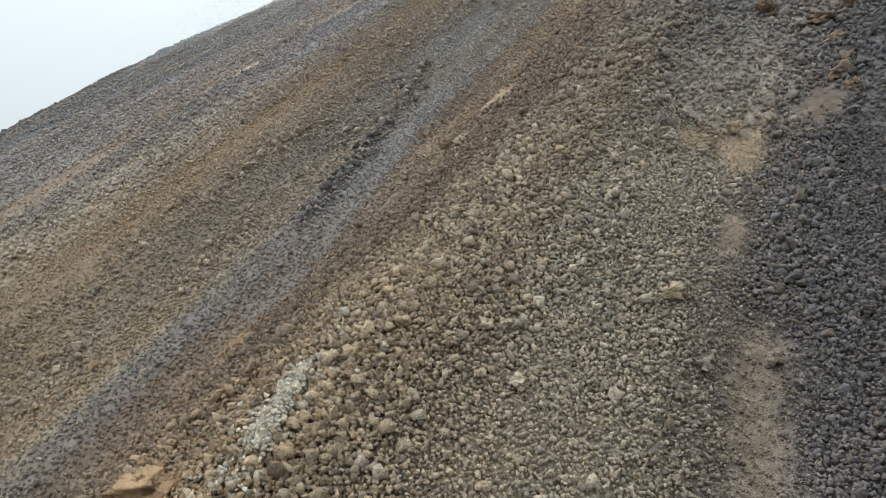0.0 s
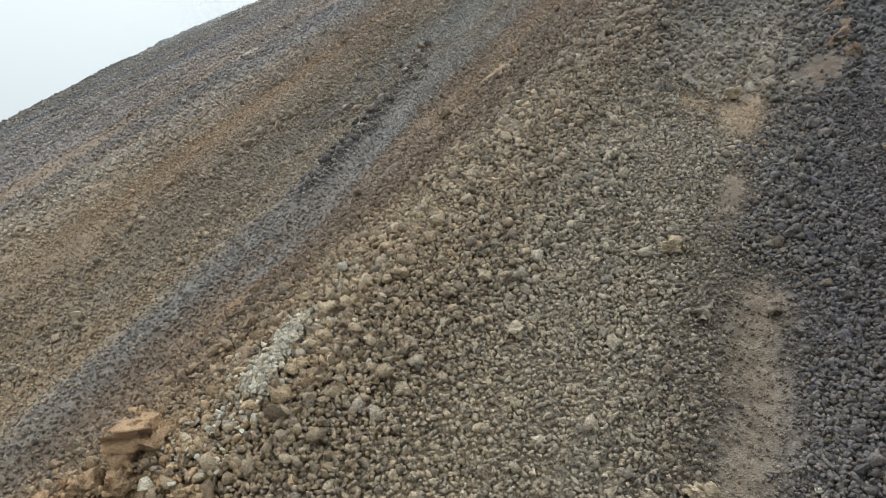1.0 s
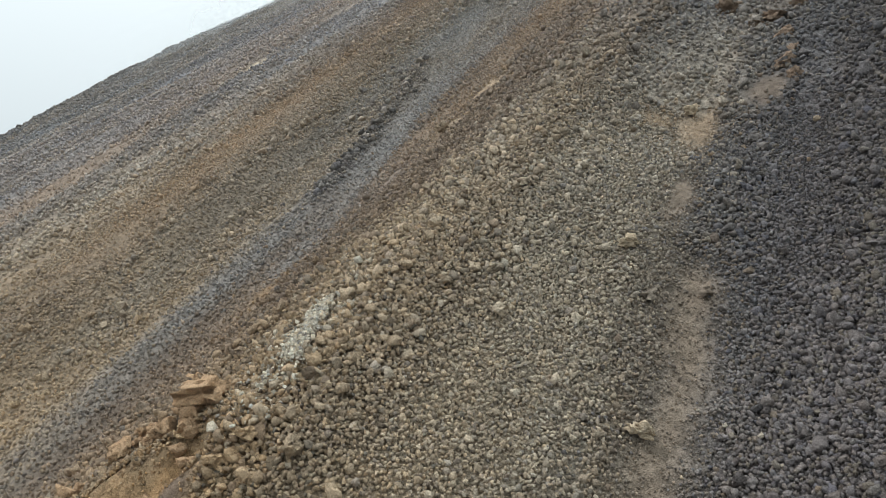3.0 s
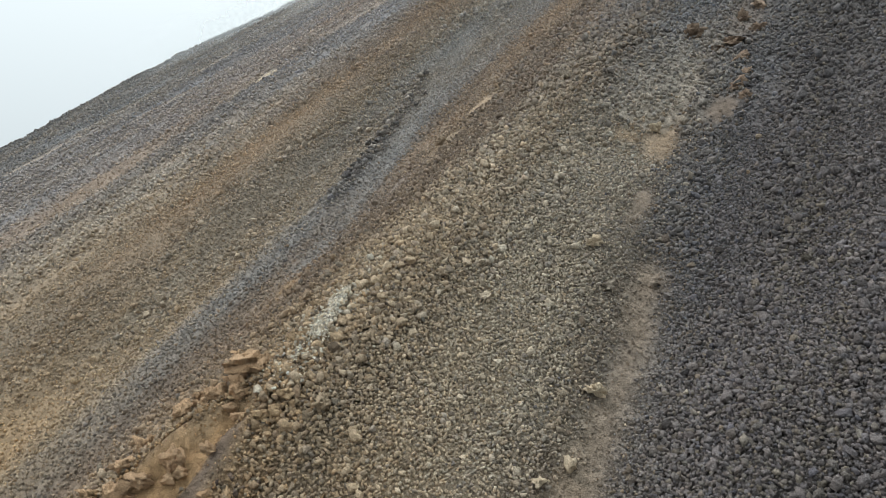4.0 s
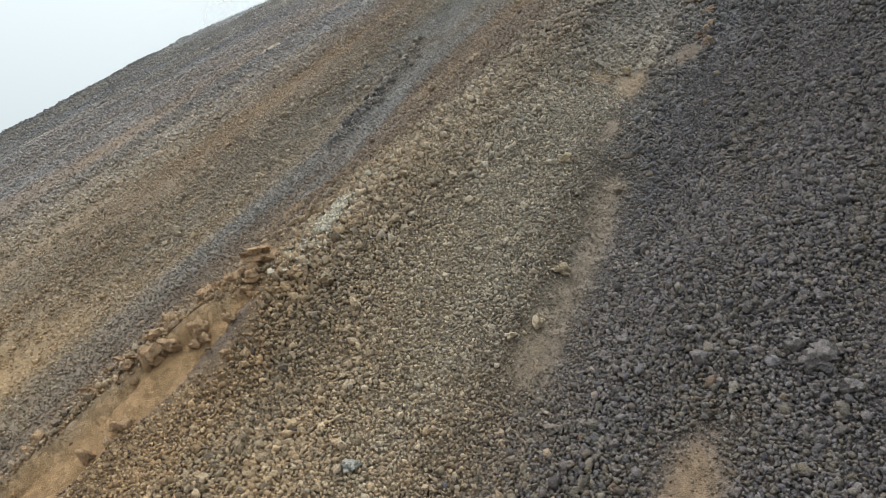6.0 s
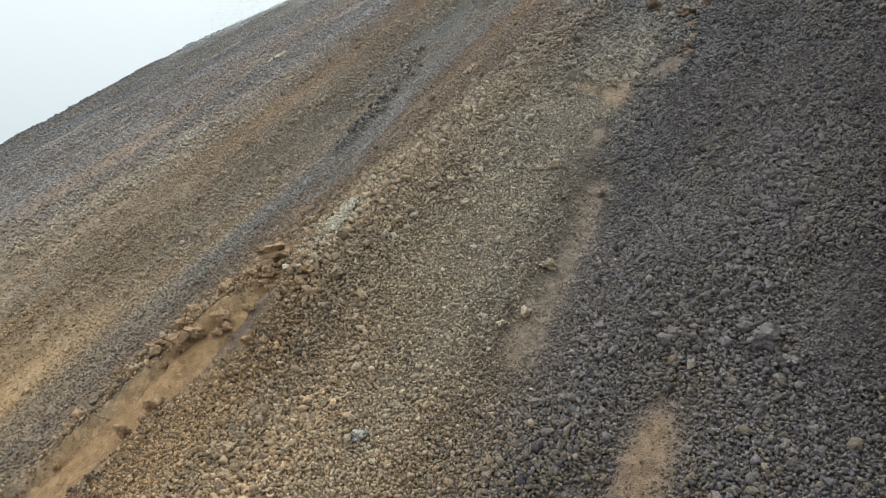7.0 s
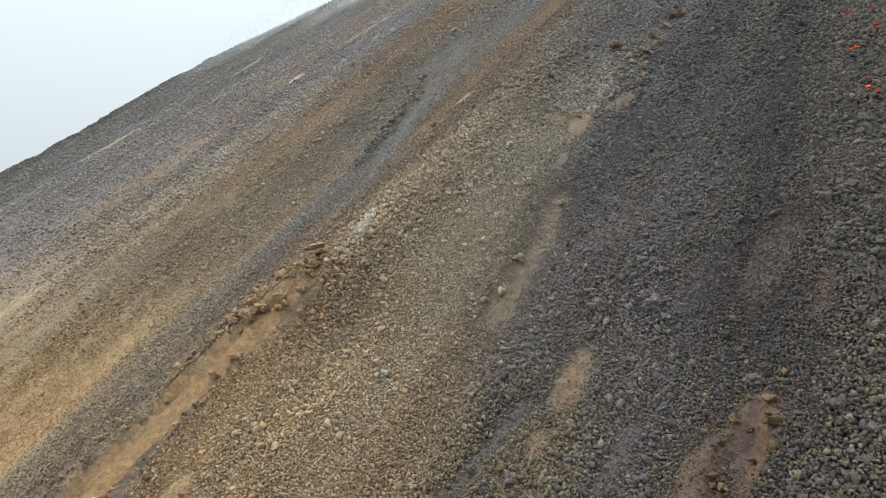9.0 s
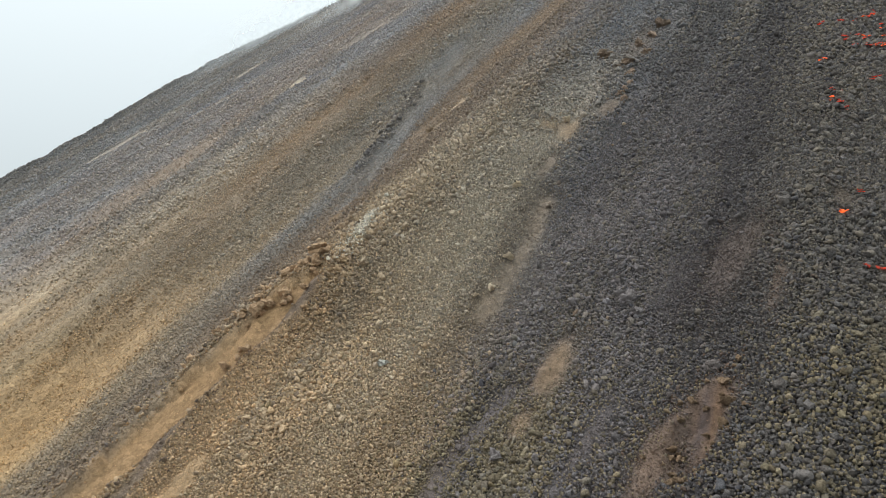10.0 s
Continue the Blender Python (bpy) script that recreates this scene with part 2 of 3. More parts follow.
def blob(x, y, cx, cy, rx, ry, soft=0.13, salt=51):
    d = np.hypot((x - cx) / rx, (y - cy) / ry) + 0.3 * cloud(x / 0.9, y / 1.3, salt)
    return 1 - step(d, 0.85, soft)


# bare patches of soil and grit: middle, half width, half length, colour, how bare
PATCHES = [(2.6, 1.2, 1.0, 1.9, (0.26, 0.178, 0.11), 0.88), (2.5, -1.4, 0.6, 0.9, ORANGE, 0.7), (8.3, -3.2, 0.9, 2.0, RUST, 0.65), (9.7, -2.2, 0.85, 1.6, RUST, 0.9), (9.45, -2.3, 0.3, 1.2, PLUM, 0.85),
           (8.9, 4.6, 1.5, 2.5, PINK, 0.6), (6.6, 4.8, 1.6, 2.6, PLUM, 0.3), (11.0, 2.3, 0.35, 1.2, RUST, 0.5), (-5.3, 20.2, 0.9, 1.7, (0.31, 0.225, 0.15), 0.85),
           (-4.7, 15.8, 0.5, 1.5, SOIL, 0.8), (-6.8, 20.1, 0.6, 0.5, ORANGE, 0.6), (-3.3, 22.6, 0.8, 1.3, SOIL, 0.8), (-11.3, -6.6, 1.0, 1.5, ORANGE, 0.9)]
FAR_PATCHES = [(-16.2, 23.0, 0.75, 1.7, (0.42, 0.32, 0.22), 0.9), (-15.9, 19.0, 0.8, 1.5, (0.42, 0.33, 0.24), 0.9), (-16.5, 16.0, 0.6, 2.0, BROWN, 0.6), (-17.2, 9.6, 0.5, 0.6, ORANGE, 0.6),
               (-31.8, 14.0, 2.4, 5.0, FLANK, 0.3), (-32.3, 22.0, 2.6, 6.5, FLANK, 0.3), (-32.2, 28.0, 1.2, 3.0, FLANK, 0.3), (-46.5, 34.4, 0.9, 2.4, TAN, 0.75), (-48, 20.5, 2.2, 5.0, FLANK, 0.5), (-49.5, 14.0, 2.6, 5.0, FLANK, 0.3),
               (-26.0, 0.0, 2.2, 5.0, ORANGE, 0.4), (-37, 6, 2.2, 8.0, FLANK, 0.2), (-4.0, 32.0, 1.2, 4.0, SOIL, 0.5), (-2.6, 36.0, 1.2, 6.0, GREY, 0.4), (12.6, 7.8, 0.5, 0.8, SOIL, 0.7)]


def makeup(x, y):
    """Tint (mineral colours, with far haze mixed in), bareness (0 stones, 1 soil) and coarseness (0 grit, 1 blocks) of
    the hillside.
    """
    w = x + 0.55 * cloud(x / 2.6, y / 8, 61) + 0.3 * cloud(x / 0.8, y / 2.2, 63)
    w = w - (np.interp(y, EDGE_Y, EDGE_X) + 1.9) * bell(x, -2, 3)
    up, low = step(y + 4 * cloud(x / 5, y / 9, 65), 22, 5)[..., None], (1 - step(y, 1.5, 2))[..., None]
    tint = profile(w, MIDDLE) * (1 - up) + profile(w, UPPER) * up
    tint = tint * (1 - low) + profile(w, LOWER) * low
    streak = cloud(x / 0.9, y / 20, 67, 4)
    tint = tint * (1 + 0.22 * streak + 0.14 * cloud(x / 2.2, y / 3, 69))[..., None]
    # far flank raised by 30 percent: pale haze painted into the tint
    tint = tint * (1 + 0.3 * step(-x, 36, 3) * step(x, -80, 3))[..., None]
    rust = np.clip(1.6 * cloud(x / 1.9, y / 17, 77, 4), -1, 1)[..., None] * step(-x, 1.5, 1.0)[..., None]
    tint = tint * (1 + rust * np.array((0.07, 0.01, -0.07)))
    runs = cloud(x / 1.5, y / 19, 72, 3)
    coarse = np.clip(0.48 + 0.45 * cloud(x / 1.6, y / 4, 71) + 0.45 * runs, 0, 1)
    coarse = np.maximum(coarse, 0.95 * bell(x, -10.8, 1.9) * bell(y, 5.5, 4.5))
    coarse = np.maximum(coarse, 0.9 * bell(x, -8.4, 1.6) * bell(y, -2.2, 3))
    coarse = np.maximum(coarse, 0.62 * step(x, crest_x(y), 0.35))
    coarse = np.maximum(coarse, 0.85 * bell(x, 3.6, 2.2) * step(-y, 0.5, 1))
    coarse = coarse * (1 - 0.85 * bell(x, -12.1, 0.9) * (1 - step(y, 0.5, 0.8)))
    coarse = coarse * (1 - 0.7 * bell(x, -4.5, 1.6) * (1 - step(y, 5.5, 1))) * (1 - 0.75 * bell(x, -20.3, 1.6)) * (1 - 0.6 * bell(x, 7.0, 1.3))
    bare = 0.2 * step(-x, 16.8, 0.4) * step(x, -18.4, 0.3)
    bare = np.maximum(bare, np.clip(0.5 + 0.5 * cloud(x / 2, y / 8, 81), 0, 0.85) * (1 - step(y, 5.5, 2.5)) * step(-x, 23.5, 0.7))
    thin = 0.6 * step(cloud(x / 0.45, y / 16, 79, 2), 0.3, 0.08) * bell(x, -20.2, 1.5)
    tint = tint * (1 - 0.3 * thin[..., None]) + 0.3 * thin[..., None] * np.array((0.15, 0.138, 0.134))
    # BANK_EAST: plum ash, its dark band also painting the shadowed cut step
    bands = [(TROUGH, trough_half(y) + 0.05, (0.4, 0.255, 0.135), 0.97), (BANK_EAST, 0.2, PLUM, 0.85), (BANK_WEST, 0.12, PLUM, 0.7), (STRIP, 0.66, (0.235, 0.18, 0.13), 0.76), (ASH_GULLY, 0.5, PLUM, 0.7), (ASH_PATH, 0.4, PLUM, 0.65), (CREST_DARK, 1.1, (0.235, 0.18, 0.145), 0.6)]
    m = 0.85 * (1 - step(along(x, y, SALT) + 0.25 * cloud(x / 0.35, y / 0.5, 93), 0.26, 0.1))
    tint = tint * (1 - m[..., None]) + np.array((0.74, 0.7, 0.6)) * m[..., None]
    m = 0.55 * step(-x, 93, 1.2)
    tint = tint * (1 - m[..., None]) + np.array((0.11, 0.112, 0.11)) * m[..., None]
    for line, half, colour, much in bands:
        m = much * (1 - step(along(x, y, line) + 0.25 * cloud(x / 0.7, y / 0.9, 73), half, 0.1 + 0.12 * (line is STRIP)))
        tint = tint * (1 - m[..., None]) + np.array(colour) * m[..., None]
        bare = np.maximum(bare, m * (line is not CREST_DARK))
    for cx, cy, rx, ry, colour, much in PATCHES + FAR_PATCHES:
        m = much * blob(x, y, cx, cy, rx, ry)
        tint = tint * (1 - m[..., None]) + np.array(colour) * m[..., None]
        bare = np.maximum(bare, m)
    for line in FAR_PATHS:
        m = (0.45 if line[0][0] > -60 else 0.9) * (1 - step(along(x, y, line) + 0.3 * cloud(x / 1.2, y / 2.5, 85), 0.6, 0.12))
        tint = tint * (1 - m[..., None]) + np.array((0.43, 0.36, 0.3)) * m[..., None]
        bare = np.maximum(bare, m)
    m = 0.75 * (1 - step(along(x, y, CHUTE) + 0.5 * cloud(x / 0.7, y / 4, 89), 0.75, 0.25))
    tint = tint * (1 - m[..., None]) + np.array((0.28, 0.27, 0.262)) * m[..., None]
    bare, coarse = np.maximum(bare, 0.25 * m), coarse * (1 - 0.9 * m)
    m = 1 - step(along(x, y, CHUTE_LIP) + 0.35 * cloud(x / 0.6, y / 1.5, 91), 0.4, 0.12)
    tint = tint * (1 - 0.6 * m[..., None]) + 0.6 * np.array((0.13, 0.122, 0.12)) * m[..., None]
    bare, coarse = bare * (1 - m), np.maximum(coarse, m)
    m = 0.35 * (1 - step(along(x, y, ASH_LINE) + 0.6 * cloud(x / 0.5, y / 4, 87), 0.22, 0.1))
    tint = tint * (1 - m[..., None]) + np.array((0.15, 0.138, 0.13)) * m[..., None]
    return tint, bare, coarse


def crest_x(y):
    return 11.6 - 1.3 * step(y, 4.0, 2.0) - 4.6 * step(y, 17, 3.5)


def axis(marks):
    return np.concatenate([np.arange(a, b - d / 2, d) for a, b, d in marks])


def mesh_of(name, verts, faces, tint=None, material=None, flat=1.0):
    """A mesh from arrays, with a colour for each vertex; flat: the share of faces with sharp edges."""
    me = bpy.data.meshes.new(name)
    k = faces.shape[1]
    me.vertices.add(len(verts))
    me.vertices.foreach_set("co", np.ascontiguousarray(verts, np.float32).ravel())
    me.loops.add(faces.size)
    me.loops.foreach_set("vertex_index", np.ascontiguousarray(faces, np.int32).ravel())
    me.polygons.add(len(faces))
    me.polygons.foreach_set("loop_start", np.arange(0, faces.size, k, dtype=np.int32))
    me.update(calc_edges=True)
    if flat:
        me.attributes.new("sharp_face", "BOOLEAN", "FACE").data.foreach_set("value", np.random.default_rng(5).random(len(faces)) < flat)
    if tint is not None:
        rgba = np.ones((len(verts), 4), np.float32)
        rgba[:, :3] = np.clip(tint, 0, 1)
        me.attributes.new("tint", "FLOAT_COLOR", "POINT").data.foreach_set("color", rgba.ravel())
    if material:
        me.materials.append(material)
    return me


# ---- the ground ----
gx = axis([(-420, -125, 12), (-125, -106, 1.5), (-106, -50, 0.5), (-50, -24, 0.26), (-24, 15.2, 0.21), (15.2, 24, 0.4), (24, 60, 2), (60, 420, 12)])
gy = axis([(-300, -20, 10), (-20, -10.5, 0.5), (-10.5, 26, 0.21), (26, 45, 0.3), (45, 90, 0.6), (90, 130, 2), (130, 400, 10)])
GX, GY = np.meshgrid(gx, gy)
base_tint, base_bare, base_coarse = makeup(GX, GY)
ny, nx = GX.shape
cells = np.arange(nx * ny).reshape(ny, nx)
quads = np.stack([cells[:-1, :-1], cells[:-1, 1:], cells[1:, 1:], cells[1:, :-1]], -1).reshape(-1, 4)
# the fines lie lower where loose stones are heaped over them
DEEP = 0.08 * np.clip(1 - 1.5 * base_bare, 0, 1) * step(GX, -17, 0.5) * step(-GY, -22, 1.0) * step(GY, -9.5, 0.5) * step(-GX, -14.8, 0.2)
# tint falls toward 0.58 among coarse stones: gap shade put into the colour
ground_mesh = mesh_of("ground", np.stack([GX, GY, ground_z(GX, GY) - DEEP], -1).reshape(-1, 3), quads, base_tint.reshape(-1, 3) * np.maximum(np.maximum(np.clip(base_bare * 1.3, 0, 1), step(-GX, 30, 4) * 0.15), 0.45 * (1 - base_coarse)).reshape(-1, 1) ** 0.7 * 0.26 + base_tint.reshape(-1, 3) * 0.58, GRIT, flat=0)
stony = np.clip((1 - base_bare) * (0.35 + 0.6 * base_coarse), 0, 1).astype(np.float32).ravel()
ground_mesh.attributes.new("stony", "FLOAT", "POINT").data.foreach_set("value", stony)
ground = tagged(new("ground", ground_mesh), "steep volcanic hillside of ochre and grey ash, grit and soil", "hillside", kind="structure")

# ---- stones ----
rng = np.random.default_rng(7)


def ball(subdivisions):
    bm = bmesh.new()
    bmesh.ops.create_icosphere(bm, subdivisions=subdivisions, radius=1.0)
    v = np.array([p.co[:] for p in bm.verts])
    f = np.array([[p.index for p in q.verts] for q in bm.faces])
    bm.free()
    return v, f


def stone_shape(subdivisions, jag, cuts, lumps):
    """A broken, clinkery stone: a lumpy ball with a few faces struck off it."""
    v, f = ball(subdivisions)
    off = Vector(rng.uniform(-50, 50, 3))
    r = np.array([1 + lumps * noise.noise(Vector(p) * 1.3 + off) + jag * noise.noise(Vector(p) * 2.9 + off) + 0.5 * jag * noise.noise(Vector(p) * 5.5 - off) for p in v])
    v = v * r[:, None]
    for _ in range(cuts):
        n = rng.normal(size=3)
        n /= np.linalg.norm(n)
        over = np.maximum(0, v @ n - rng.uniform(0.5, 0.85))
        v = v - 0.9 * over[:, None] * n
    v = v * (1, rng.uniform(0.68, 1.0), rng.uniform(0.52, 0.85))
    return v / np.abs(v).max(), f


SMALL = [stone_shape(0, 0.0, 0, 0.25) for _ in range(30)]
for k, (v, f) in enumerate(SMALL):
    v = v * rng.uniform(0.5, 1.4, (len(v), 1)) * (1, rng.uniform(0.65, 1), rng.uniform(0.6, 1))
    SMALL[k] = (v / np.abs(v).max(), f)
GRAIN = []
CHIP = []
for k in range(30):
    v = np.array([(1, 0, 0), (-1, 0, 0), (0, 1, 0), (0, -1, 0), (0, 0, 1), (0, 0, -1)], float) * rng.uniform(0.65, 1.15, (6, 1)) + rng.normal(0, 0.2, (6, 3))
    (GRAIN if k < 8 else CHIP).append((v, np.array([(0, 2, 4), (2, 1, 4), (1, 3, 4), (3, 0, 4), (2, 0, 5), (1, 2, 5), (3, 1, 5), (0, 3, 5)])))
MEDIUM = [stone_shape(1, 0.95, 1, 0.65) for _ in range(30)]
LUMP = [stone_shape(2, 1.0, 1, 0.6) for _ in range(20)]
LARGE = [stone_shape(3, 0.9, 1, 0.6) for _ in range(12)]


def turns(n, tilt=np.pi):
    """Random turning matrices."""
    q = rng.normal(size=(n, 4))
    q /= np.linalg.norm(q, axis=1, keepdims=True)
    w, x, y, z = q.T
    return np.stack([1 - 2 * (y * y + z * z), 2 * (x * y - z * w), 2 * (x * z + y * w), 2 * (x * y + z * w), 1 - 2 * (x * x + z * z),
                     2 * (y * z - x * w), 2 * (x * z - y * w), 2 * (y * z + x * w), 1 - 2 * (x * x + y * y)], -1).reshape(-1, 3, 3)


def scatter(box, gap, sizes, chance):
    """Places on a shaken grid, with a radius for each; chance(bare, coarse) thins them out."""
    x0, x1, y0, y1 = box
    px, py = np.meshgrid(np.arange(x0, x1, gap), np.arange(y0, y1, gap * 0.86))
    px[1::2] += gap / 2
    px, py = px.ravel() + rng.uniform(-0.45, 0.45, px.size) * gap, py.ravel() + rng.uniform(-0.45, 0.45, py.size) * gap
    _, bare, coarse = makeup(px, py)
    roam = np.abs(rng.normal(0, 1, px.size)) ** 1.7 * rng.choice((-1, 1), px.size) * (1 - bare)
    tint = makeup(px + 0.55 * roam, py + rng.normal(0, 1.0, px.size) * (1 - bare))[0]
    coat = 0.7 * bell(px, 2.0, 2.6) * step(-py, -1.0, 1.2) + 0.4 * bell(px, 9.0, 1.6) * bell(py, -3.0, 2.2) + 0.36 * step(px, crest_x(py), 0.4) + 0.06
    coat = coat + 0.5 * step(cloud(px / 1.1, py / 9, 83), 0.25, 0.1) * step(px, -1.5, 0.5) + 0.5 * step(cloud(px / 1.4, py / 2.6, 85), 0.2, 0.15) * bell(px, 1.5, 3.0) * step(-py, -4.5, 1.5)
    tint = tint * (1 + 0.4 * bare)[:, None]
    dusty = (rng.random(px.size) < coat * (0.4 + coarse))[:, None] * rng.uniform(0.4, 0.9, (px.size, 1))
    tint = tint * (1 - dusty) + (np.array((0.25, 0.22, 0.18)) + step(-py, -0.5, 0.8)[:, None] * np.array((0.09, 0.055, -0.015))) * dusty
    keep = rng.random(px.size) < chance(bare, coarse)
    px, py, tint, coarse, bare = px[keep], py[keep], tint[keep], coarse[keep], bare[keep]
    r = (sizes[0] + (sizes[1] - sizes[0]) * rng.random(px.size) ** 2.2) * (0.9 + 0.3 * coarse) * (1 - 0.6 * bare)
    return px, py, r, tint


def rubble(sets, shapes, sink=0.25):
    """Stones at many places, as vertices, faces and tints."""
    px, py, r, tint = (np.concatenate(s) for s in zip(*sets))
    kind = rng.integers(0, len(shapes), len(px))
    few = 0.5 if shapes is GRAIN else 1.0
    tint = tint * (1 + few * rng.uniform(-0.25, 0.27, (len(px), 1))) * (1 + rng.normal(0, 0.025, (len(px), 1)) * np.array((1, 0.1, -1)))
    plum = (rng.random((len(px), 1)) < 0.2) * rng.uniform(0.3, 1, (len(px), 1))
    tint = tint * (1 - plum * np.array((0.34, 0.32, 0.24)))
    lift = r * (rng.uniform(0.25, 1.3, len(r)) - 1.6 * sink)
    spots = np.stack([px, py - 0.57 * lift, ground_z(px, py) + 0.82 * lift], -1)
    vs, fs, ts, start = [], [], [], 0
    for k, (v, f) in enumerate(shapes):
        at = np.where(kind == k)[0]
        local = np.einsum("nij,vj->nvi", turns(len(at)), v) * r[at, None, None]
        vs.append((local + spots[at, None, :]).reshape(-1, 3))
        fs.append((f[None] + (start + len(v) * np.arange(len(at)))[:, None, None]).reshape(-1, 3))
        ts.append(np.repeat(tint[at], len(v), axis=0))
        start += len(v) * len(at)
    return np.concatenate(vs), np.concatenate(fs), np.concatenate(ts)


def stones_as_stuff(name, label, category, sets, shapes, sink=0.25, flat=0.12, pale=1.0):
    v, f, t = rubble(sets, shapes, sink)
    # pale lifts the tint of far stones to offset their darker shading
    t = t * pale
    return tagged(new(name, mesh_of(name, v, f, t, ROCK, flat)), label, category, kind="stuff")


def split(box, where):
    """Keeps of a scatter only the places for which where(x, y) holds."""
    px, py, r, tint = box
    k = where(px, py)
    return px[k], py[k], r[k], tint[k]


def dark_side(x, y):
    return x > np.interp(y, EDGE_Y, EDGE_X)


NEAR, UP, WEST = (-16.5, 15, -9.5, 21), (-16.5, 13.5, 21, 46), (-36, -16.5, -9, 45.4)
blocks = scatter(NEAR, 0.22, (0.12, 0.21), lambda bare, coarse: (1 - bare) ** 2 * (0.04 + 0.5 * coarse**2))
cobbles = scatter(NEAR, 0.15, (0.075, 0.13), lambda bare, coarse: (1 - bare) ** 1.4 * (0.25 + 0.6 * coarse))
chips = scatter(NEAR, 0.09, (0.06, 0.085), lambda bare, coarse: 1 - bare**1.4)
pebbles = scatter(NEAR, 0.13, (0.018, 0.045), lambda bare, coarse: 0.75 * bare)
ochre_side = lambda x, y: ~dark_side(x, y)
stones_as_stuff("ochre_rubble", "loose ochre and tan lava blocks covering the rib", "rubble", [split(blocks, ochre_side)], MEDIUM, 0.15)
stones_as_stuff("dark_clinker", "loose dark grey lava clinker in the gully", "clinker", [split(blocks, dark_side)], MEDIUM, 0.15)
stones_as_stuff("ochre_cobbles", "tan and ochre lava cobbles between the blocks", "cobbles", [split(cobbles, ochre_side)], SMALL, 0.16)
stones_as_stuff("dark_cobbles", "dark grey lava cobbles between the clinker", "cobbles", [split(cobbles, dark_side)], SMALL, 0.16)
stones_as_stuff("ochre_chips", "fist-sized tan lava rubble filling the slope", "rubble", [split(chips, ochre_side)], CHIP, 0.16)
stones_as_stuff("dark_chips", "fist-sized dark lava rubble filling the gully", "rubble", [split(chips, dark_side)], CHIP, 0.16)
stones_as_stuff("gravel", "small lava gravel strewn over soil and rubble", "gravel", [(pebbles[0], pebbles[1], pebbles[2], pebbles[3] * 1.2)], GRAIN, 0.3)
lower_up = scatter((-14, 10, 21, 29), 0.19, (0.105, 0.15), lambda bare, coarse: (1 - bare) * (0.8 + 0.2 * coarse))
stones_as_stuff("brown_scree", "brown and grey scree above the rib", "scree", [lower_up], SMALL, 0.15)
upper = scatter(UP, 0.19, (0.115, 0.16), lambda bare, coarse: (1 - bare) * (0.8 + 0.2 * coarse))
upper_blocks = scatter(UP, 0.6, (0.14, 0.3), lambda bare, coarse: (1 - bare) * coarse**2)
stones_as_stuff("upper_scree", "grey and brown scree on the upper hillside", "scree", [split(upper, lambda x, y: (y > 29) | (x < -14) | (x > 10)), upper_blocks], GRAIN, 0.15)
west = scatter(WEST, 0.16, (0.06, 0.105), lambda bare, coarse: (1 - bare**1.6) * (0.75 + 0.25 * coarse))
west_blocks = scatter(WEST, 0.42, (0.11, 0.23), lambda bare, coarse: (1 - bare) * coarse**2)
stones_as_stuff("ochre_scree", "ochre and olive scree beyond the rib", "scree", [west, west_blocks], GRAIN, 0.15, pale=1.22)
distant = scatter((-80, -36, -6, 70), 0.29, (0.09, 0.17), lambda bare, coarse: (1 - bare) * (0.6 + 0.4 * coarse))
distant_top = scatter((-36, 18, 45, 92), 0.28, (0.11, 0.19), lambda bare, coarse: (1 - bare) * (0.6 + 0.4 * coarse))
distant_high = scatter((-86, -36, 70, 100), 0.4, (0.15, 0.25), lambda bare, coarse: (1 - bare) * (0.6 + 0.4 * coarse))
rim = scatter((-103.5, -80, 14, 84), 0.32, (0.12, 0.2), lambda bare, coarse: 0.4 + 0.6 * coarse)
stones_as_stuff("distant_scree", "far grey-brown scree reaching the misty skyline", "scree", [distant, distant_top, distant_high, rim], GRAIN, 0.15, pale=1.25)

below = scatter((-30, 24, -34, -9.5), 0.5, (0.12, 0.22), lambda bare, coarse: 0.5 + 0.5 * coarse)
stones_as_stuff("lower_scree", "ochre and dark grey scree low on the hillside", "scree", [below], GRAIN, 0.15)

# ---- single boulders ----


def boulder(x, y, size, tint=None, squash=1.0, name="boulder", label="", group="", sink=0.3):
    shapes = LARGE if size > 0.6 else LUMP
    v, f = shapes[rng.integers(len(shapes))]
    turn = Euler((rng.uniform(-0.4, 0.4), rng.uniform(-0.4, 0.4), rng.uniform(0, 6.28))).to_matrix()
    v = (v * (1, 1, squash)) @ np.array(turn).T * size * 0.54
    if tint is None:
        tint = makeup(np.array([x]), np.array([y]))[0][0] * rng.uniform(0.95, 1.15)
    me = mesh_of(name, v, f, np.tile(tint, (len(v), 1)), ROCK, flat=0.2)
    ob = tagged(new(name, me), label, "boulder", group)
    ob.location = (x, y, float(ground_z(np.array(x), np.array(y))) + size * squash * (0.5 - sink) + 0.08)
    return ob


LIP = [(-13.1, 3.9, 1.25), (-14.4, 2.5, 0.75), (-13.3, 1.4, 0.7), (-12.3, 1.7, 0.55), (-13.9, 0.7, 0.65), (-14.3, 0.2, 0.8), (-13.6, 3.0, 0.6), (-14.1, -2.0, 0.55),
       (-13.7, -1.3, 0.45), (-14.9, -0.2, 0.4), (-12.2, 2.7, 0.5), (-15.0, 5.1, 0.45), (-15.3, 0.9, 0.5), (-15.9, 0.3, 0.45), (-16.5, -0.6, 0.55), (-15.0, 1.5, 0.6), (-14.7, 3.3, 0.5), (-16.9, -2.0, 0.45), (-12.9, 3.2, 0.55), (-13.7, 4.3, 0.5)]
LIP += [(x + rng.normal(0, 0.4), y + rng.normal(0, 0.4), rng.uniform(0.25, 0.42)) for x, y, s in LIP]
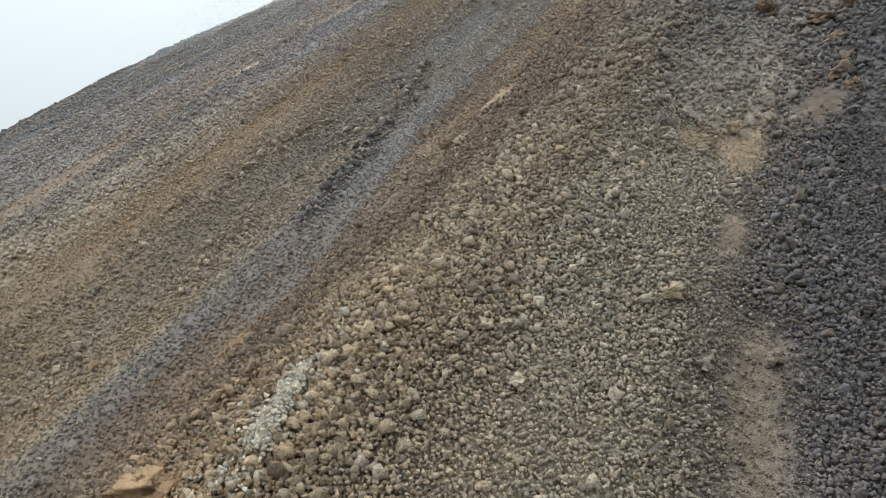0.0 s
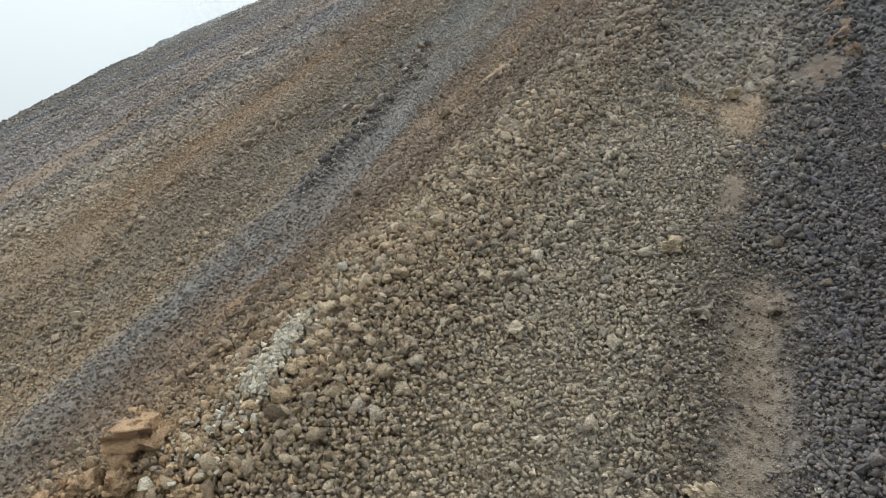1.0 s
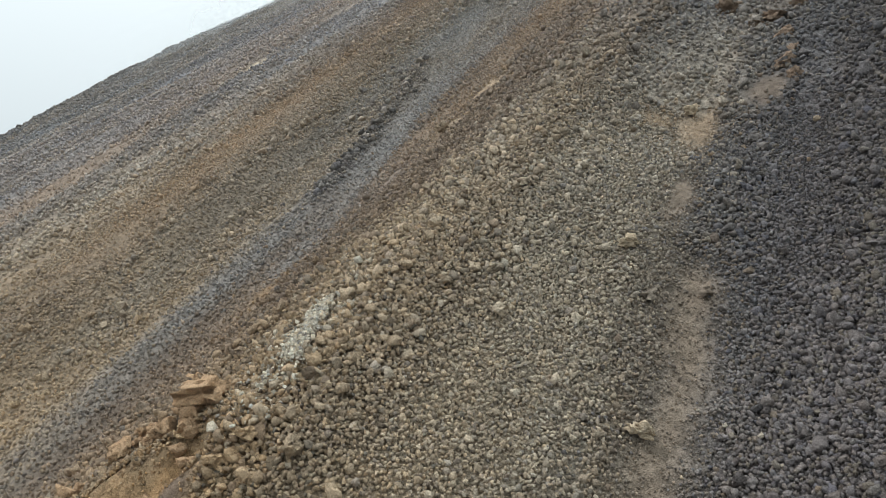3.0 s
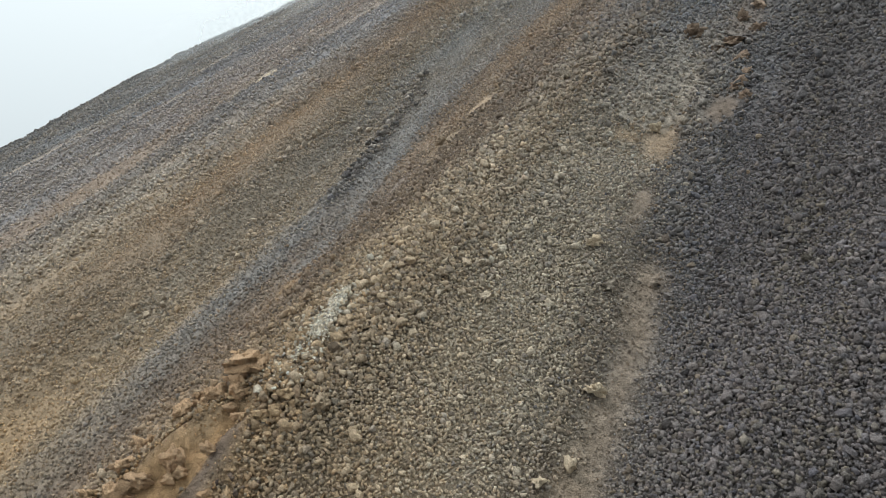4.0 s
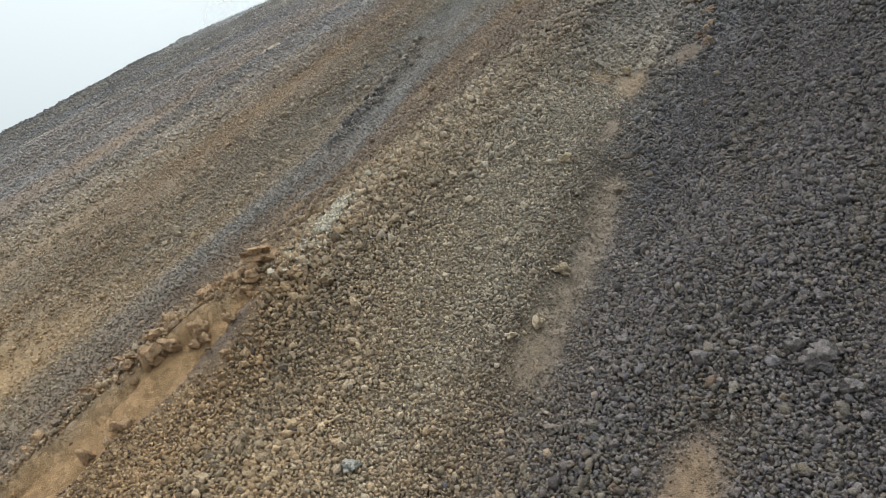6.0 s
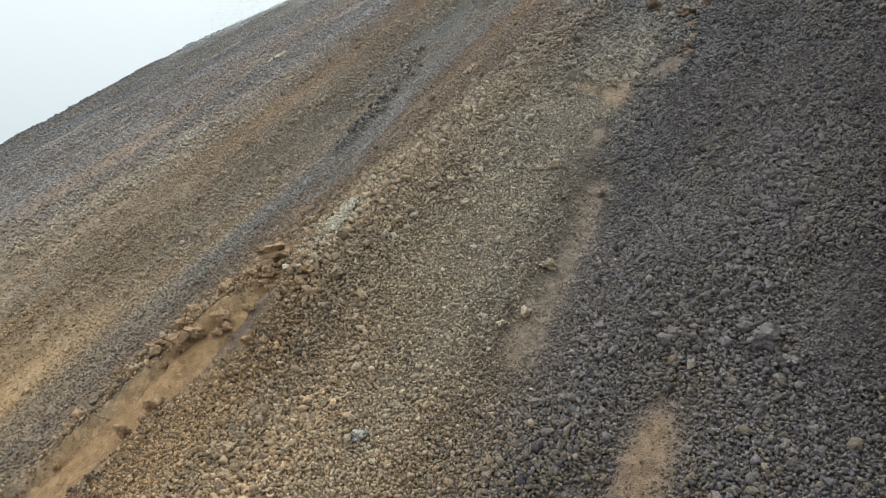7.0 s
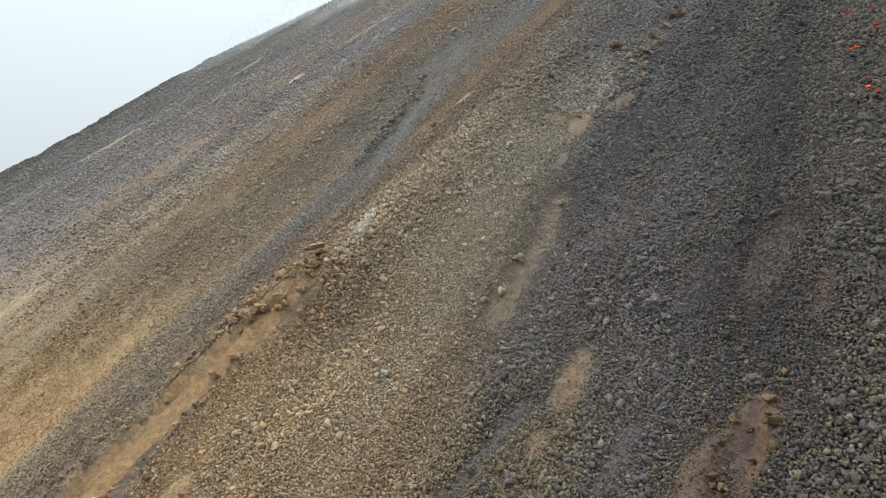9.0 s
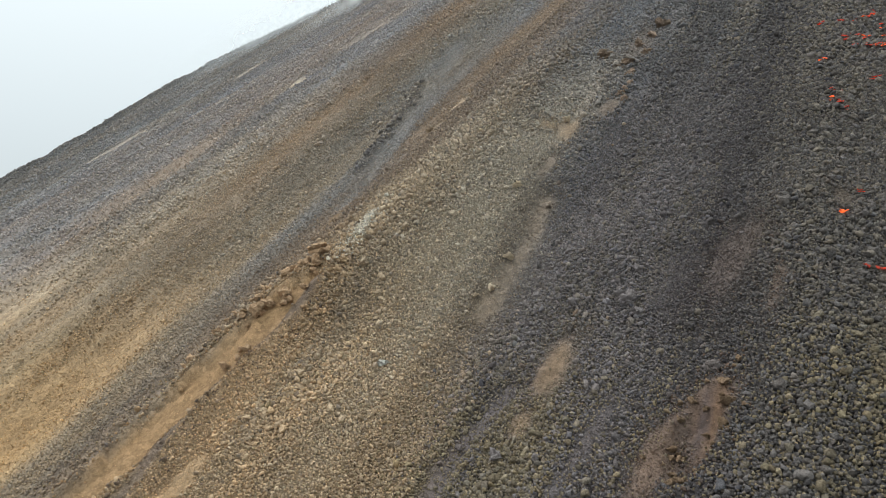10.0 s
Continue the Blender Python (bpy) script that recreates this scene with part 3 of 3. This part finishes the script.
for x, y, s in LIP:
    boulder(x, y, 1.3 * s, np.array((0.5, 0.338, 0.21)) * rng.uniform(0.85, 1.1), label="ochre lava boulder on the lip of the soil gully", group="boulders along the gully", sink=0.24)
RIB = [(-11.4, 2.8, 0.7), (-10.4, 2.9, 0.6), (-9.7, 3.6, 0.7), (-10.9, 3.4, 0.7), (-11.0, 7.5, 0.55), (-11.4, 7.3, 0.5), (-8.2, 8.6, 0.45), (-7.5, 8.9, 0.5),
       (-8.7, 9.6, 0.45), (-8.3, 9.9, 0.42), (-4.3, 11.5, 0.5), (-3.1, 12.4, 0.55), (-5.7, 9.8, 0.4), (-9.1, 8.8, 0.42), (-10.6, 5.2, 0.5), (-15.9, 18.6, 0.8)]
for x, y, s in RIB:
    boulder(x, y, s, label="rough tan lava boulder among loose rubble", group="boulders on the rib")
SLABS = [(-5.4, 12.8, 0.7), (-3.4, 8.2, 0.8), (-3.3, 6.1, 0.6), (-3.8, 5.3, 0.5), (-5.8, 21.0, 0.8)]
for x, y, s in SLABS:
    boulder(x, y, s, np.array(TAN), 0.8, label="flat tan lava slab at the edge of bare soil", group="slabs beside the soil strip")
boulder(-5.6, 0.1, 0.62, np.array((0.45, 0.44, 0.4)), 0.8, label="pale grey lava boulder lying on tan rubble")
CLINKER = [(9.4, -0.5, 0.7), (9.1, -0.3, 0.4), (5.4, 3.3, 0.6), (2.1, 4.1, 0.6), (4.7, 4.0, 0.9), (4.2, 4.4, 0.5), (0.2, -2.4, 0.5), (2.2, -3.0, 0.7), (10.6, 6.3, 0.6), (8.6, 7.3, 0.6)]
for x, y, s in CLINKER:
    boulder(x, y, s, label="dark clinkery lava boulder in the grey scree", group="clinker boulders")
LIP_BLOCKS = [(ax + (bx - ax) * k / 6 + rng.normal(0, 0.3), ay + (by - ay) * k / 6 + rng.normal(0, 0.3), rng.uniform(0.3, 0.55)) for (ax, ay), (bx, by) in zip(CHUTE_LIP, CHUTE_LIP[1:]) for k in range(6)]
for x, y, s in LIP_BLOCKS:
    boulder(x, y, s, np.array((0.14, 0.13, 0.125)) * rng.uniform(0.8, 1.3), label="dark grey lava block on the lip of the chute", group="blocks along the chute")
CRUST = [(-5.5, 29.1, 1.5), (-3.5, 28.7, 1.5), (-2.9, 24.4, 1.0), (-3.8, 30.4, 1.3), (-3.9, 33.4, 1.7), (-3.6, 27.1, 1.4), (-3.2, 25.6, 1.0), (-3.0, 23.2, 0.9), (-4.6, 31.6, 1.2), (-3.3, 35.5, 1.6), (-4.6, 27.8, 0.9)]
for x, y, s in CRUST:
    boulder(x + rng.normal(0, 0.45), y, s * rng.uniform(0.7, 1.1), np.array((0.27, 0.2, 0.15)) * rng.uniform(0.75, 1.15), 1.0, "crust_block", "red-brown block of old lava crust", "old crust blocks", 0.5)
BANK = [(9.9, -1.4, 0.5), (10.2, -2.2, 0.55), (10.3, -3.1, 0.5), (9.0, -1.7, 0.4), (8.7, -2.9, 0.4), (9.3, -4.2, 0.5), (8.9, -3.7, 0.35)]
BANK += [(x + rng.normal(0, 0.35), y + rng.normal(0, 0.45), rng.uniform(0.2, 0.38)) for x, y, s in BANK * 3]
for x, y, s in BANK:
    boulder(x, y, s, np.array((0.225, 0.155, 0.1)) * rng.uniform(0.8, 1.15), 0.9, "earth_clod", "brown crumbling clod on the cut bank", "clods of the cut bank", 0.45)

count = 0
while count < 210:
    x, y = rng.uniform(-18, 14.5), rng.uniform(-8.5, 24)
    _, bare, coarse = (a[0] for a in makeup(np.array([x]), np.array([y])))
    if rng.random() < (1 - bare) * coarse**2:
        boulder(x, y, rng.uniform(0.3, 0.5), name="stone", label="large loose lava stone lying in the rubble", group="large loose stones")
        count += 1

# ---- white salt crust on the rib ----
n = 1500
k = rng.random(n)
sx = -11.85 + 0.45 * k + rng.normal(0, 0.09 + 0.1 * k, n)
sy = 7.05 - 1.75 * k + rng.normal(0, 0.1, n)
n_low = rng.integers(0, n, 90)
sx, sy = np.concatenate([sx, sx[n_low] + rng.normal(0.1, 0.25, 90)]), np.concatenate([sy, sy[n_low] - rng.uniform(0.5, 2.2, 90)])
crust = np.clip(rng.normal(0.7, 0.3, (n + 90, 1)), 0.1, 1)
white = crust * np.array((0.74, 0.7, 0.6)) + (1 - crust) * np.array(TAN)
n = n + 90
v, f, t = rubble([(sx, sy, rng.uniform(0.04, 0.085, n), white)], SMALL, -1.5)
tagged(new("salt_crust", mesh_of("salt_crust", v, f, t, PALE)), "white fumarole salt crusting a streak of stones", "salt crust", kind="stuff")

# ---- glowing lava between the blocks ----
EMBERS = [(12.6, 23.3, 0.9, 1), (12.1, 23.9, 0.5, 1), (12.4, 27.4, 0.6, 1), (11.4, 26.0, 0.5, 0), (11.4, 23.9, 0.4, 0), (9.8, 25.7, 0.3, 0), (10.5, 20.7, 0.22, 1),
          (11.5, 16.0, 0.3, 1), (11.3, 17.0, 0.22, 0), (12.8, 6.7, 0.25, 1), (13.1, 8.4, 0.14, 0), (14.0, 4.3, 0.25, 0), (13.2, 18.9, 0.35, 0), (13.4, 24.6, 0.7, 1), (12.0, 15.4, 0.18, 0)]
for x, y, s, hot in EMBERS:
    for _ in range(int(2 + 7 * s)):
        ex, ey, size = x + rng.normal(0, 0.5 * s), y + rng.normal(0, 0.6 * s), rng.uniform(0.22, 0.5) * (0.55 + 0.6 * s)
        v, f = MEDIUM[rng.integers(len(MEDIUM))]
        turn = Euler((radians(35) + rng.normal(0, 0.2), rng.normal(0, 0.2), 0)) .to_matrix()
        v = (v * (1.2, rng.uniform(0.5, 1.0), 0.4)) @ np.array(turn).T * size / 2
        hotter = hot and rng.random() < 0.6
        ob = tagged(new("glowing_lava", mesh_of("glowing_lava", v, f, None, GLOW_HOT if hotter else GLOW)), "orange-hot lava showing through dark clinker" if hotter else "dull red glowing lava among dark clinker", "lava", "glowing lava spots")
        ob.location = (ex, ey - 0.08, float(ground_z(np.array(ex), np.array(ey))) + 0.16)

# ---- thin cloud drifting over the top of the skyline ----
mist_mat = bpy.data.materials.new("drifting_mist")
mist_mat.use_nodes = True
nodes, links = mist_mat.node_tree.nodes, mist_mat.node_tree.links
nodes.remove(nodes["Principled BSDF"])
clear, front, back = (nodes.new("ShaderNodeBsdf" + k) for k in ("Transparent", "Diffuse", "Translucent"))
drops, veil = nodes.new("ShaderNodeAddShader"), nodes.new("ShaderNodeMixShader")
for k in (front, back):
    k.inputs["Color"].default_value = (0.56, 0.585, 0.59, 1)
links.new(front.outputs[0], drops.inputs[0])
links.new(back.outputs[0], drops.inputs[1])
density = nodes.new("ShaderNodeAttribute")
density.attribute_name = "veil_amount"
wisp = nodes.new("ShaderNodeNewGeometry")
links.new(math_node(nodes, links, "MULTIPLY", density.outputs["Fac"], spread(nodes, links, noise_node(nodes, links, wisp.outputs["Position"], 0.13, 4), 0.2, 1.15)), veil.inputs["Fac"])
links.new(clear.outputs[0], veil.inputs[1])
links.new(drops.outputs[0], veil.inputs[2])
links.new(veil.outputs[0], nodes["Material Output"].inputs["Surface"])
for k in range(2):
    along_y, above = np.meshgrid(np.linspace(40, 130, 61), np.linspace(-0.6, 9, 25))
    mx = -80 + 15 * k + 0.12 * (along_y - 75) + 1.2 * cloud(along_y / 8, above / 4, 90 + k)
    my = along_y - 0.35 * above
    mz = height(mx, along_y) + above
    rows_, cols_ = mx.shape
    c = np.arange(mx.size).reshape(rows_, cols_)
    f = np.stack([c[:-1, :-1], c[:-1, 1:], c[1:, 1:], c[1:, :-1]], -1).reshape(-1, 4)
    me = mesh_of("mist", np.stack([mx, my, mz], -1).reshape(-1, 3), f, None, mist_mat, flat=0)
    thick = (bell(along_y, 78, 17) if k == 0 else bell(along_y, 70, 6)) * np.clip((above + 0.3) / 1.8, 0, 1) * np.clip((6 - above) / 5, 0, 1) * np.clip(np.minimum(along_y - 40, 130 - along_y) / 10, 0, 1)
    me.attributes.new("veil_amount", "FLOAT", "POINT").data.foreach_set("value", ((0.95 - 0.2 * k) * thick).astype(np.float32).ravel())
    bank = tagged(new("mist", me), "thin white mist drifting over the upper skyline", "mist", kind="stuff")
    bank.visible_shadow = False
